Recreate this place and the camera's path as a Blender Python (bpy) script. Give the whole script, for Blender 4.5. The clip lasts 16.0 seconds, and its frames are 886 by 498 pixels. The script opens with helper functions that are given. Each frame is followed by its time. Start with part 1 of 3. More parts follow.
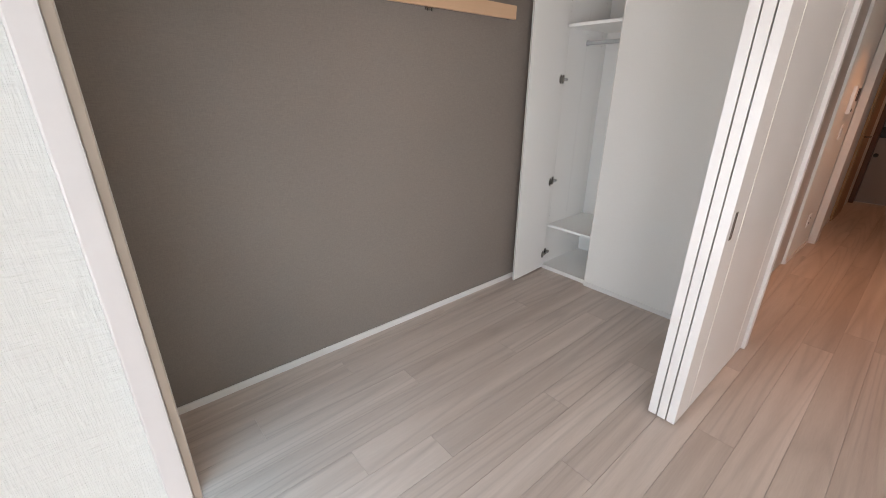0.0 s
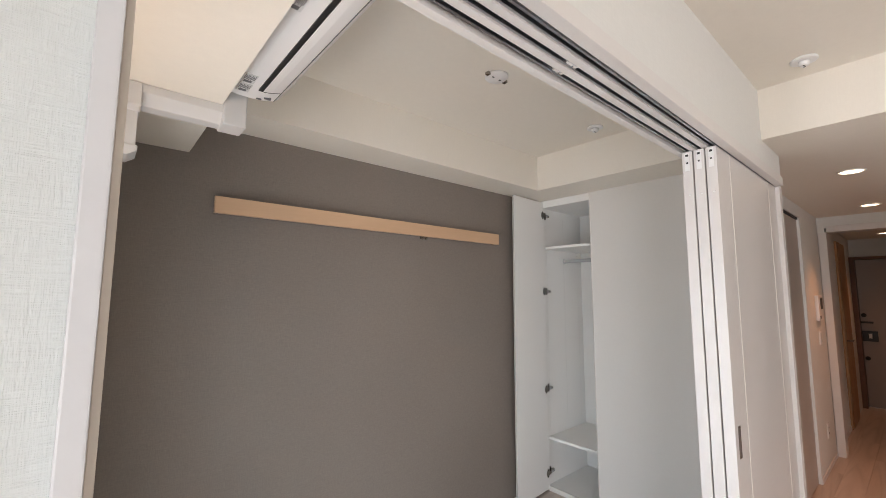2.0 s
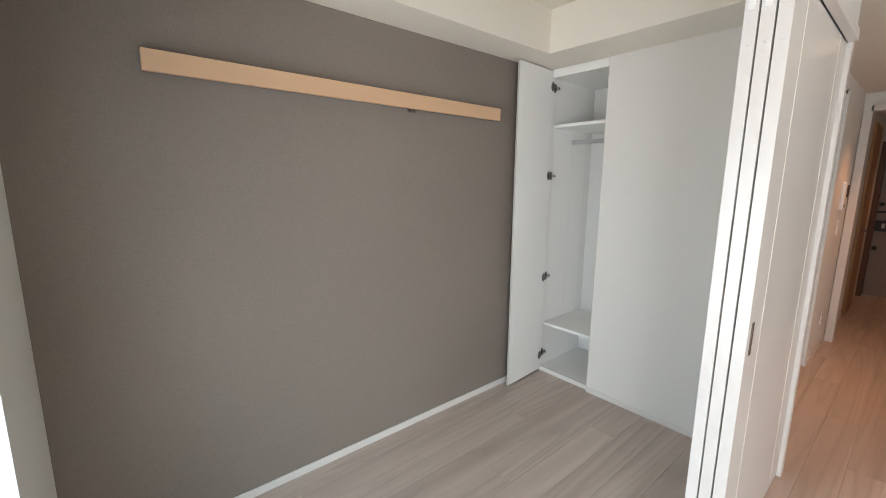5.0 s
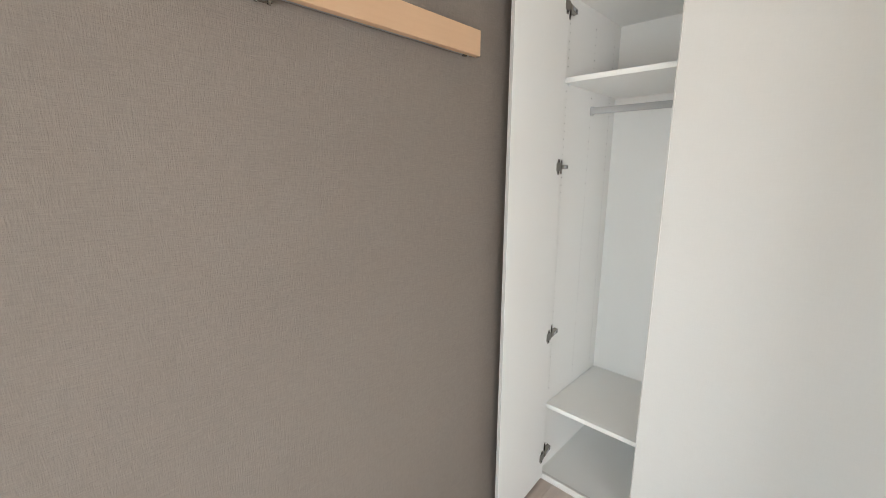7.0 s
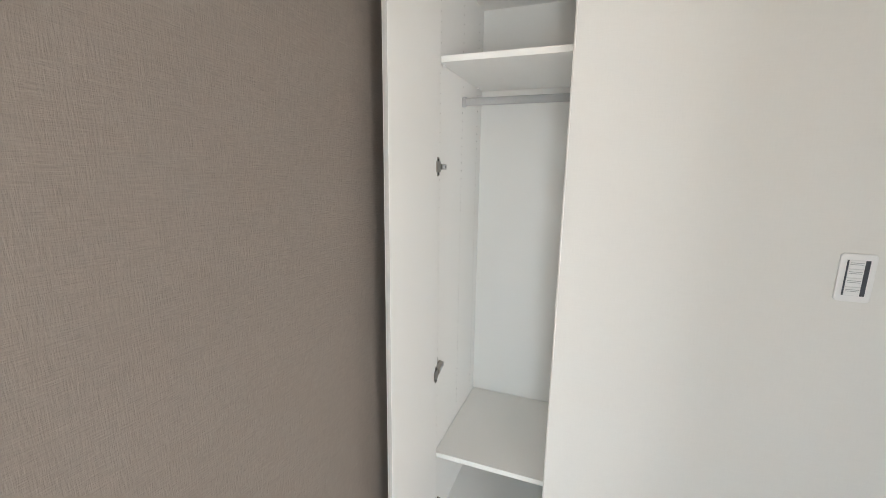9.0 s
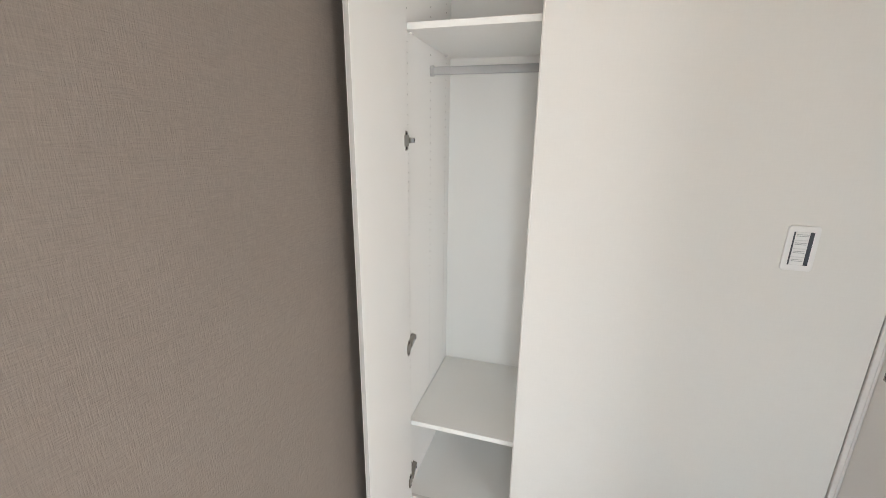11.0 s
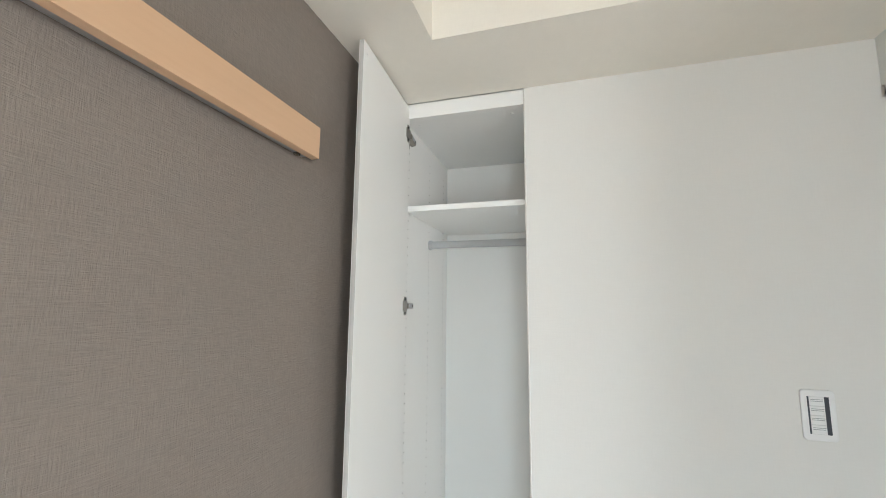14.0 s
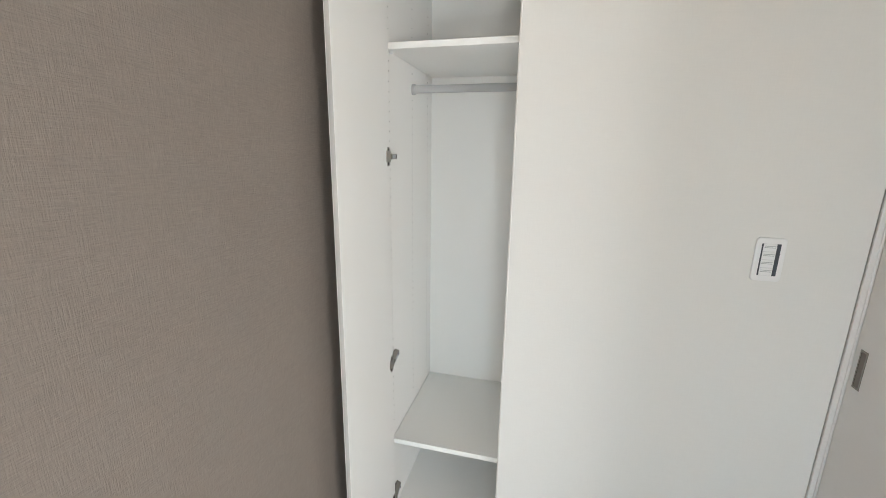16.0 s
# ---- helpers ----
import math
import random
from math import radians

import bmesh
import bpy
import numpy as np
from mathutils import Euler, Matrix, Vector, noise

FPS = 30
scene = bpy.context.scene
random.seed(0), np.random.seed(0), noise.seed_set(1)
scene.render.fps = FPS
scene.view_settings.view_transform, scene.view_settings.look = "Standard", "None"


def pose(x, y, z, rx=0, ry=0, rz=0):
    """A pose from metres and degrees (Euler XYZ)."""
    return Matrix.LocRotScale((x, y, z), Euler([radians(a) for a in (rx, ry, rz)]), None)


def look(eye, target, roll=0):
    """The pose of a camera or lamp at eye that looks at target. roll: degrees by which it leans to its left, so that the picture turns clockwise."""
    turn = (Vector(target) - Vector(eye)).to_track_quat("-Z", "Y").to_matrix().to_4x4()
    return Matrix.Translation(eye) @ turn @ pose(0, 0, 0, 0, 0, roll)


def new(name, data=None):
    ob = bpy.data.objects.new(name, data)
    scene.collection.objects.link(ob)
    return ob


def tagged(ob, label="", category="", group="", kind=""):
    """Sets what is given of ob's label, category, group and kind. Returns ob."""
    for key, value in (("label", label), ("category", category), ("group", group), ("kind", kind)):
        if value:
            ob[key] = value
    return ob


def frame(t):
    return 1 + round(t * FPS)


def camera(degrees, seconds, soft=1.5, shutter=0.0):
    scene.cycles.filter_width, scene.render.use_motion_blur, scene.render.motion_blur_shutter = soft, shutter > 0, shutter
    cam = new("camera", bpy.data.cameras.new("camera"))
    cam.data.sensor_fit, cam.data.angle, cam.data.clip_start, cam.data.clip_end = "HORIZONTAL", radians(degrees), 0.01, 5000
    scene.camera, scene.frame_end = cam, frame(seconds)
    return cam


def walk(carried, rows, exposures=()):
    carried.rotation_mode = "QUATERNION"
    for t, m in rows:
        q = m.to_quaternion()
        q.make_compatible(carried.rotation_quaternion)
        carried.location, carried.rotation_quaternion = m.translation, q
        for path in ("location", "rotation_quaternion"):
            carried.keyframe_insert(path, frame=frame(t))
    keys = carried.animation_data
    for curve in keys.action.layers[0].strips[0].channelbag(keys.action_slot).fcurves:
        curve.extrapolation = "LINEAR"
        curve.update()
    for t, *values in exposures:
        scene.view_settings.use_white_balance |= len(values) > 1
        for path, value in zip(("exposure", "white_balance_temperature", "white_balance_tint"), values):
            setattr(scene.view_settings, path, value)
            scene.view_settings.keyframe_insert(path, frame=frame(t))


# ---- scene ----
cam = camera(94.7, 16.0, soft=0.9)
METRES, EYE, TILT, LEAN, TURN = 8.0, 1.5, 0.0, 0.0, -40.3
PATH = [
    (0, (0.313, 0.531, 1.44), (1.513, 1.947, 0.696), 0.4),
    (0.5, (0.313, 0.518, 1.448), (1.559, 1.987, 0.91), 0.4),
    (1, (0.308, 0.506, 1.471), (1.59, 2.017, 1.199), 0.3),
    (1.5, (0.305, 0.488, 1.478), (1.6, 2.012, 1.472), 0.3),
    (2, (0.304, 0.475, 1.484), (1.595, 1.988, 1.691), 0.2),
    (2.5, (0.303, 0.472, 1.479), (1.588, 1.979, 1.764), 0.2),
    (3, (0.311, 0.462, 1.472), (1.597, 1.98, 1.681), 0.3),
    (3.5, (0.315, 0.47, 1.476), (1.611, 1.993, 1.502), 0.4),
    (4, (0.328, 0.473, 1.475), (1.622, 1.99, 1.324), 0.4),
    (4.5, (0.377, 0.478, 1.477), (1.663, 1.984, 1.201), 0.5),
    (5, (0.515, 0.624, 1.457), (1.786, 2.131, 1.12), 0.5),
    (5.2, (0.579, 0.729, 1.459), (1.854, 2.23, 1.111), 0.5),
    (7.5, (1.629, 1.705, 1.492), (3.127, 2.966, 1.087), 0.4),
    (8, (1.726, 1.796, 1.5), (3.328, 2.918, 1.082), 0.6),
    (8.5, (1.731, 1.877, 1.505), (3.464, 2.786, 1.096), 0.6),
    (9, (1.72, 1.9, 1.478), (3.555, 2.597, 1.096), 0.8),
    (9.5, (1.737, 1.896, 1.505), (3.584, 2.502, 1.036), 0.8),
    (12, (1.726, 1.9, 1.509), (3.568, 2.453, 0.959), 0.6),
    (12.5, (1.726, 1.888, 1.496), (3.621, 2.469, 1.227), 0.6),
    (13, (1.723, 1.891, 1.503), (3.638, 2.47, 1.493), 1.0),
    (13.5, (1.713, 1.886, 1.496), (3.618, 2.462, 1.693), 0.6),
    (14, (1.712, 1.885, 1.495), (3.609, 2.459, 1.762), 0.5),
    (14.5, (1.71, 1.885, 1.493), (3.617, 2.466, 1.652), 0.6),
    (15, (1.717, 1.89, 1.499), (3.631, 2.467, 1.437), 1.0),
    (15.5, (1.712, 1.886, 1.498), (3.615, 2.439, 1.227), 0.7),
    (16, (1.722, 1.887, 1.504), (3.606, 2.375, 1.042), 0.8),
]
walk(cam, [(t, look(eye, target, roll)) for t, eye, target, roll in PATH],
     [(0, -0.27, 6450, 16), (0.8, -0.30, 6470, 17), (2.5, -0.43, 6480, 15), (3.5, -0.39, 6430, 15), (4.4, -0.26, 6620, 20), (5.0, -0.13, 6290, 10), (5.2, -0.09, 6290, 9), (7.5, 0.24, 6540, 11),
      (9.5, 0.25, 6480, 11), (12.2, 0.29, 6700, 14), (13.2, 0.27, 6450, 10), (14.0, 0.25, 6230, 8), (15.5, 0.25, 6350, 9), (16, 0.25, 6400, 10)])

# ---- world and light ----
world = bpy.data.worlds.new("world")
scene.world = world
world.use_nodes = True
wn = world.node_tree
sky = wn.nodes.new("ShaderNodeTexSky")
sky.sky_type, sky.sun_disc = "NISHITA", False
sky.sun_elevation, sky.sun_rotation = radians(48), radians(120)
wn.links.new(sky.outputs[0], wn.nodes["Background"].inputs[0])
wn.nodes["Background"].inputs[1].default_value = 0.12


def area(name, m, w, h, watts, color, spread):
    d = bpy.data.lights.new(name, "AREA")
    d.shape, d.size, d.size_y, d.energy, d.color = "RECTANGLE", w, h, watts, color
    d.spread = radians(spread)
    ob = new(name, d)
    ob.matrix_world = m
    return ob


# daylight that the two windows let in
# (cool sky coming down, and warm light thrown up by the sunlit balcony floor)
area("bedroom_window_sky", look((-0.11, 1.44, 0.90), (1.0, 1.46, 0.50)), 0.54, 1.66, 16, (0.56, 0.83, 1.0), 180)
area("bedroom_window_balcony", look((-0.10, 1.44, 0.90), (1.0, 1.46, 1.50)), 0.54, 1.60, 8.5, (1.0, 0.77, 0.57), 150)
area("living_window_sky", look((-0.86, -1.43, 1.08), (1.0, -1.30, 0.5)), 1.8, 1.95, 69, (0.88, 0.96, 1.0), 180)
area("living_window_balcony", look((-0.84, -1.43, 1.0), (1.0, -1.30, 1.6)), 1.8, 1.85, 26, (1.0, 0.82, 0.66), 170)
DOWNLIGHTS = [(3.69, 0.70, 42), (5.1, 0.705, 40), (7.5, 0.72, 15)]
for lx, ly, watts in DOWNLIGHTS:
    d = bpy.data.lights.new("downlight_lamp", "SPOT")
    d.energy, d.color, d.spot_size, d.spot_blend, d.shadow_soft_size = watts, (1.0, 0.40, 0.14), radians(92), 1.0, 0.04
    new("downlight_lamp", d).matrix_world = pose(lx, ly, 2.185)


# ---- materials ----
class Mat:
    """A node material with short helpers."""

    def __init__(self, name, color, rough=0.5, metal=0.0, spec=0.5):
        self.m = bpy.data.materials.new(name)
        self.m.use_nodes = True
        self.t = self.m.node_tree
        self.b = self.t.nodes["Principled BSDF"]
        self.b.inputs["Base Color"].default_value = (*color, 1)
        self.b.inputs["Roughness"].default_value = rough
        self.b.inputs["Metallic"].default_value = metal
        self.b.inputs["Specular IOR Level"].default_value = spec

    def n(self, kind, **kw):
        node = self.t.nodes.new(kind)
        for key, value in kw.items():
            node.inputs[key.replace("_", " ")].default_value = value
        return node

    def l(self, a, b):
        self.t.links.new(a, b)

    def coords(self, scale=(1, 1, 1), vary=False):
        tc = self.n("ShaderNodeTexCoord")
        mp = self.n("ShaderNodeMapping")
        mp.inputs["Scale"].default_value = scale
        self.l(tc.outputs["Object"], mp.inputs["Vector"])
        if vary:
            info = self.n("ShaderNodeObjectInfo")
            cx = self.n("ShaderNodeCombineXYZ")
            mu = self.n("ShaderNodeMath")
            mu.operation = "MULTIPLY"
            mu.inputs[1].default_value = 57.0
            self.l(info.outputs["Random"], mu.inputs[0])
            for k in range(3):
                self.l(mu.outputs[0], cx.inputs[k])
            self.l(cx.outputs[0], mp.inputs["Location"])
        return mp.outputs[0]

    def noise(self, vec, scale, detail=3.0, rough=0.55):
        nz = self.n("ShaderNodeTexNoise", Scale=scale, Detail=detail, Roughness=rough)
        self.l(vec, nz.inputs["Vector"])
        return nz.outputs["Fac"]

    def ramp(self, fac, stops):
        r = self.n("ShaderNodeValToRGB")
        e = r.color_ramp.elements
        while len(e) < len(stops):
            e.new(0.5)
        for el, (p, c) in zip(e, stops):
            el.position, el.color = p, (*c, 1)
        self.l(fac, r.inputs["Fac"])
        return r.outputs["Color"]

    def bump(self, fac, strength, dist):
        b = self.n("ShaderNodeBump", Strength=strength, Distance=dist)
        self.l(fac, b.inputs["Height"])
        self.l(b.outputs["Normal"], self.b.inputs["Normal"])
        return self

    def math(self, op, a, b):
        mm = self.n("ShaderNodeMath")
        mm.operation = op
        for k, v in enumerate((a, b)):
            if isinstance(v, (int, float)):
                mm.inputs[k].default_value = v
            else:
                self.l(v, mm.inputs[k])
        return mm.outputs[0]


def tone(c, k):
    return tuple(min(1, v * k) for v in c)


def plain(name, color, rough=0.5, metal=0.0, wear=0.06, grain=60.0, relief=0.0):
    """Painted or coated surface with faint mottling at two scales."""
    m = Mat(name, color, rough, metal)
    v = m.coords()
    f = m.math("ADD", m.math("MULTIPLY", m.noise(v, 1.7), 0.6), m.math("MULTIPLY", m.noise(v, grain), 0.4))
    m.l(m.ramp(f, [(0.3, tone(color, 1 - wear)), (0.7, tone(color, 1 + wear))]), m.b.inputs["Base Color"])
    if relief:
        m.bump(m.noise(v, grain * 6, 2), 0.3, relief)
    return m.m


def wallpaper(name, color, thread=420.0, depth=0.0006, contrast=0.06, rough=0.85):
    """Vinyl paper with a coarse linen weave."""
    m = Mat(name, color, rough, 0, 0.3)
    up = m.noise(m.coords((1, 1, 0.11)), thread, 2, 0.6)
    across = m.noise(m.coords((0.11, 0.11, 1)), thread, 2, 0.6)
    patch = m.noise(m.coords(), 45, 2)
    weave = m.math("ADD", m.math("MULTIPLY", up, patch), m.math("MULTIPLY", across, m.math("SUBTRACT", 1.0, patch)))
    big = m.noise(m.coords(), 1.1, 2)
    f = m.math("ADD", m.math("MULTIPLY", weave, 0.75), m.math("MULTIPLY", big, 0.25))
    m.l(m.ramp(f, [(0.33, tone(color, 1 - contrast)), (0.67, tone(color, 1 + contrast))]), m.b.inputs["Base Color"])
    m.bump(weave, 0.7, depth)
    return m.m


def wood(name, light, dark, rough=0.4, scale=1.0, vary=True, along="x", tint=None):
    """Straight-grained board: long fibres, slow cathedral figure, colour that changes from board to board."""
    m = Mat(name, light, rough, 0, 0.4)
    s = (0.07, 1, 1) if along == "x" else (1, 1, 0.07)
    v = m.coords(s, vary)
    wob = m.noise(v, 3.2 * scale, 3)
    fig = m.n("ShaderNodeTexWave", Scale=3.0 * scale, Distortion=11.0, Detail=2.0, Detail_Scale=1.2)
    fig.bands_direction = "Y" if along == "x" else "X"
    m.l(v, fig.inputs["Vector"])
    fine = m.noise(v, 130 * scale, 4, 0.65)
    f = m.math("ADD", m.math("ADD", m.math("MULTIPLY", fig.outputs["Fac"], 0.10), m.math("MULTIPLY", wob, 0.72)), m.math("MULTIPLY", fine, 0.20))
    col = m.ramp(f, [(0.32, dark), (0.52, tuple((a + b) / 2 for a, b in zip(light, dark))), (0.72, light)])
    if vary:
        # dark pores and cathedral lines
        field = m.noise(m.coords((0.065, 1, 1), True), 4.6, 1.0, 0.4)
        ring = m.math("SINE", m.math("MULTIPLY", field, 75.0), 0.0)
        ring = m.math("POWER", m.math("ADD", m.math("MULTIPLY", ring, 0.5), 0.5), 4.0)
        lines = m.math("MULTIPLY", ring, m.math("MULTIPLY", m.noise(m.coords((0.3, 1, 1), True), 9.0, 2), 0.42))
        pores = m.math("MULTIPLY", m.math("GREATER_THAN", m.noise(m.coords((0.035, 1, 1), True), 420, 2), 0.62), 0.08)
        mix = m.n("ShaderNodeMix")
        mix.data_type, mix.blend_type = "RGBA", "MIX"
        m.l(m.math("ADD", lines, pores), mix.inputs[0])
        sock = [o for o in mix.outputs if o.type == "RGBA"][0]
        for i in mix.inputs:
            if i.type == "RGBA" and i.name == "A":
                m.l(col, i)
            if i.type == "RGBA" and i.name == "B":
                i.default_value = (*tone(dark, 0.62), 1)
        col = sock
    if vary:
        info = m.n("ShaderNodeObjectInfo")
        hs = m.n("ShaderNodeHueSaturation")
        m.l(m.math("ADD", m.math("MULTIPLY", info.outputs["Random"], 0.14), 0.95), hs.inputs["Value"])
        m.l(col, hs.inputs["Color"])
        col = hs.outputs["Color"]
    m.l(col, m.b.inputs["Base Color"])
    m.bump(fine, 0.25, 0.0004)
    return m.m


PARTITION_PAPER = wallpaper("coarse_white_linen_wallpaper", (0.68, 0.72, 0.72), 380, 0.0034, 0.035)
FINE_PAPER = wallpaper("smooth_white_wallpaper", (0.80, 0.78, 0.745), 260, 0.0004, 0.016)
WHITE_PAPER = wallpaper("white_linen_wallpaper", (0.80, 0.80, 0.77), 330, 0.0009, 0.03)
GREY_PAPER = wallpaper("taupe_linen_wallpaper", (0.255, 0.217, 0.190), 430, 0.0020, 0.11)
CEIL_PAPER = wallpaper("ceiling_wallpaper", (0.86, 0.81, 0.725), 300, 0.0004, 0.02)
FLOORING = wood("ash_beige_floorboard", (0.66, 0.565, 0.505), (0.44, 0.36, 0.31), 0.36)
SUBFLOOR = plain("subfloor_joint", (0.36, 0.295, 0.25), 0.8)
# white trim with the sky's bluish reflection put into its colour
JAMB = plain("sky_tinted_white_jamb", (0.64, 0.65, 0.67), 0.3, 0, 0.02, 90)
TRIM = plain("white_trim_sheet", (0.76, 0.735, 0.71), 0.35, 0, 0.02, 90)
DOORSHEET = plain("white_door_sheet", (0.74, 0.71, 0.69), 0.3, 0, 0.02, 120)
MELAMINE = plain("white_melamine", (0.90, 0.89, 0.865), 0.4, 0, 0.012, 140)
BARWOOD = wood("pale_maple", (0.74, 0.50, 0.325), (0.63, 0.40, 0.245), 0.45, 1.0, False)
DOORWOOD = wood("amber_oak_door", (0.50, 0.29, 0.13), (0.33, 0.17, 0.07), 0.45, 1.0, False, "z")
DARKWOOD = wood("dark_brown_frame", (0.16, 0.075, 0.04), (0.09, 0.04, 0.02), 0.45, 1.0, False, "z")
STEEL = plain("nickel_steel", (0.33, 0.31, 0.285), 0.2, 1.0, 0.05, 200)
ALU = plain("anodised_aluminium", (0.50, 0.51, 0.54), 0.35, 1.0, 0.04, 200)
DARKSLOT = plain("dark_slot", (0.025, 0.025, 0.027), 0.6)
BLACK = plain("black_plastic", (0.02, 0.02, 0.022), 0.35)
PLASTIC = plain("white_plastic", (0.86, 0.85, 0.84), 0.28, 0, 0.01, 150)
DUCTWHITE = plain("ivory_duct_plastic", (0.70, 0.69, 0.68), 0.3, 0, 0.01, 150)
CLEARGREY = plain("grey_rod_finish", (0.44, 0.44, 0.44), 0.3, 0.1, 0.03, 150)
CHARCOAL = plain("charcoal_plastic", (0.055, 0.06, 0.075), 0.4)
INK = plain("grey_ink", (0.16, 0.16, 0.17), 0.6)
CAPTION = plain("pale_caption_ink", (0.42, 0.42, 0.42), 0.6)
PAPER = plain("label_paper", (0.70, 0.70, 0.69), 0.6)
GROOVE = plain("pale_groove", (0.86, 0.83, 0.78), 0.5)
# entrance door: the hall's dim light is put into this darker colour
STEELDOOR = plain("dimmed_steel_door", (0.36, 0.31, 0.28), 0.45, 0, 0.03, 120)
TILE = plain("entrance_tile", (0.42, 0.38, 0.34), 0.5, 0, 0.08, 40)
GLASSM = Mat("window_glass", (1, 1, 1), 0.0)
GLASSM.b.inputs["Transmission Weight"].default_value = 1.0
GLASSM.b.inputs["IOR"].default_value = 1.02
GLASS = GLASSM.m
GLOWM = Mat("lamp_diffuser", (1, 0.9, 0.75), 0.5)
GLOWM.b.inputs["Emission Color"].default_value = (1.0, 0.78, 0.5, 1)
GLOWM.b.inputs["Emission Strength"].default_value = 6.0
GLOW = GLOWM.m


# ---- mesh helpers ----
def boxes(*lims, bevel=0.0):
    """One bmesh of boxes (x0, x1, y0, y1, z0, z1)."""
    bm = bmesh.new()
    for x0, x1, y0, y1, z0, z1 in lims:
        m = Matrix.Translation(((x0 + x1) / 2, (y0 + y1) / 2, (z0 + z1) / 2)) @ Matrix.Diagonal((x1 - x0, y1 - y0, z1 - z0, 1))
        bmesh.ops.create_cube(bm, size=1, matrix=m)
    if bevel:
        bmesh.ops.bevel(bm, geom=bm.edges[:], offset=bevel, segments=2, affect="EDGES", profile=0.6)
    return bm


def prism(points, axis, a, b, bevel=0.0):
    """A closed outline drawn in the two other axes and pushed from a to b along axis."""
    bm = bmesh.new()
    put = {"x": lambda p, q, r: (r, p, q), "y": lambda p, q, r: (p, r, q), "z": lambda p, q, r: (p, q, r)}[axis]
    va = [bm.verts.new(put(p, q, a)) for p, q in points]
    vb = [bm.verts.new(put(p, q, b)) for p, q in points]
    n = len(points)
    bm.faces.new(va)
    bm.faces.new(vb[::-1])
    for k in range(n):
        bm.faces.new((va[k], vb[k], vb[(k + 1) % n], va[(k + 1) % n]))
    bmesh.ops.recalc_face_normals(bm, faces=bm.faces[:])
    if bevel:
        bmesh.ops.bevel(bm, geom=bm.edges[:], offset=bevel, segments=2, affect="EDGES", profile=0.6)
    return bm


def turned(profile, m=Matrix(), seg=28):
    """A round body from (radius, height) pairs, turned about z."""
    bm = bmesh.new()
    rings = []
    for r, z in profile:
        rings.append([bm.verts.new(m @ Vector((max(r, 1e-4) * math.cos(2 * math.pi * k / seg), max(r, 1e-4) * math.sin(2 * math.pi * k / seg), z))) for k in range(seg)])
    for p, q in zip(rings, rings[1:]):
        for k in range(seg):
            bm.faces.new((p[k], p[(k + 1) % seg], q[(k + 1) % seg], q[k]))
    bm.faces.new(rings[0][::-1])
    bm.faces.new(rings[-1])
    bmesh.ops.recalc_face_normals(bm, faces=bm.faces[:])
    for f in bm.faces:
        f.smooth = len(f.verts) == 4
    return bm


def mesh(name, bm, material):
    me = bpy.data.meshes.new(name)
    bm.to_mesh(me)
    bm.free()
    me.materials.append(material)
    return me


def part(name, bm, material, parent, label=""):
    ob = new(name, mesh(name, bm, material))
    ob.parent = parent
    ob.matrix_parent_inverse = parent.matrix_basis.inverted()
    return tagged(ob, label)


def thing(name, label, category, at=(0, 0, 0), group="", kind=""):
    ob = new(name)
    ob.empty_display_size = 0.05
    ob.matrix_basis = Matrix.Translation(at)
    return tagged(ob, label, category, group, kind)


def structure(name, bm, material, label, category):
    return tagged(new(name, mesh(name, bm, material)), label, category, "", "structure")


# ---- the plan, in metres ----
WN = 2.46          # face of the taupe wall
XE = 3.0           # face of the wall beside the wardrobe
YP0, YP1 = 0.92, 1.080   # partition, living side and bedroom side
CEIL, LOW = 2.45, 2.205
XW = -0.95         # living-room window wall

# ---- large structure ----
structure("wall_north", boxes((-0.2, 3.8, WN, WN + 0.12, 0, 2.6)), GREY_PAPER, "taupe linen-textured wallpaper accent wall", "wall")
structure("wall_window_bedroom", boxes((-0.2, 0.30, 1.93, WN, 0, CEIL), (-0.2, 0.30, YP1, 1.13, 0, CEIL), (-0.2, -0.14, 1.13, 1.93, 0, 0.06),
                                       (-0.2, 0.0, 1.13, 1.93, 2.0, CEIL)), WHITE_PAPER, "white papered window wall with a deep window reveal", "wall")
structure("beam_window", boxes((0.0, 0.575, YP1, WN, 2.07, CEIL)), CEIL_PAPER, "cream papered boxed beam above the window", "beam")
structure("beam_north", boxes((0.575, XE, 2.215, WN, LOW, CEIL)), CEIL_PAPER, "cream papered boxed beam along the taupe wall", "beam")
structure("beam_east", boxes((2.68, XE, YP1, 2.215, LOW, CEIL)), CEIL_PAPER, "cream papered boxed beam above the wardrobe wall", "beam")
structure("wall_east", boxes((XE, XE + 0.1, 1.0745, 2.0, 0, CEIL)), FINE_PAPER, "white papered wall beside the wardrobe", "wall")
structure("wall_above_wardrobe", boxes((XE + 0.02, XE + 0.1, 2.0, WN, LOW - 0.005, CEIL)), WHITE_PAPER, "white papered wall above the wardrobe", "wall")
structure("ceiling_bedroom", boxes((-0.2, 3.1, YP1, WN, CEIL, CEIL + 0.12)), CEIL_PAPER, "cream papered bedroom ceiling", "ceiling")
structure("ceiling_living", boxes((XW - 0.1, 2.665, -2.7, YP1, CEIL, CEIL + 0.12)), CEIL_PAPER, "cream papered living room ceiling", "ceiling")
structure("ceiling_corridor", boxes((2.665, 8.4, -2.7, 1.25, LOW, CEIL + 0.12)), CEIL_PAPER, "lowered cream papered ceiling over the corridor", "ceiling")
structure("wall_partition", boxes((XW, 0.290, YP0, YP1, 0, CEIL)), PARTITION_PAPER, "white linen-papered partition wall beside the sliding doors", "wall")
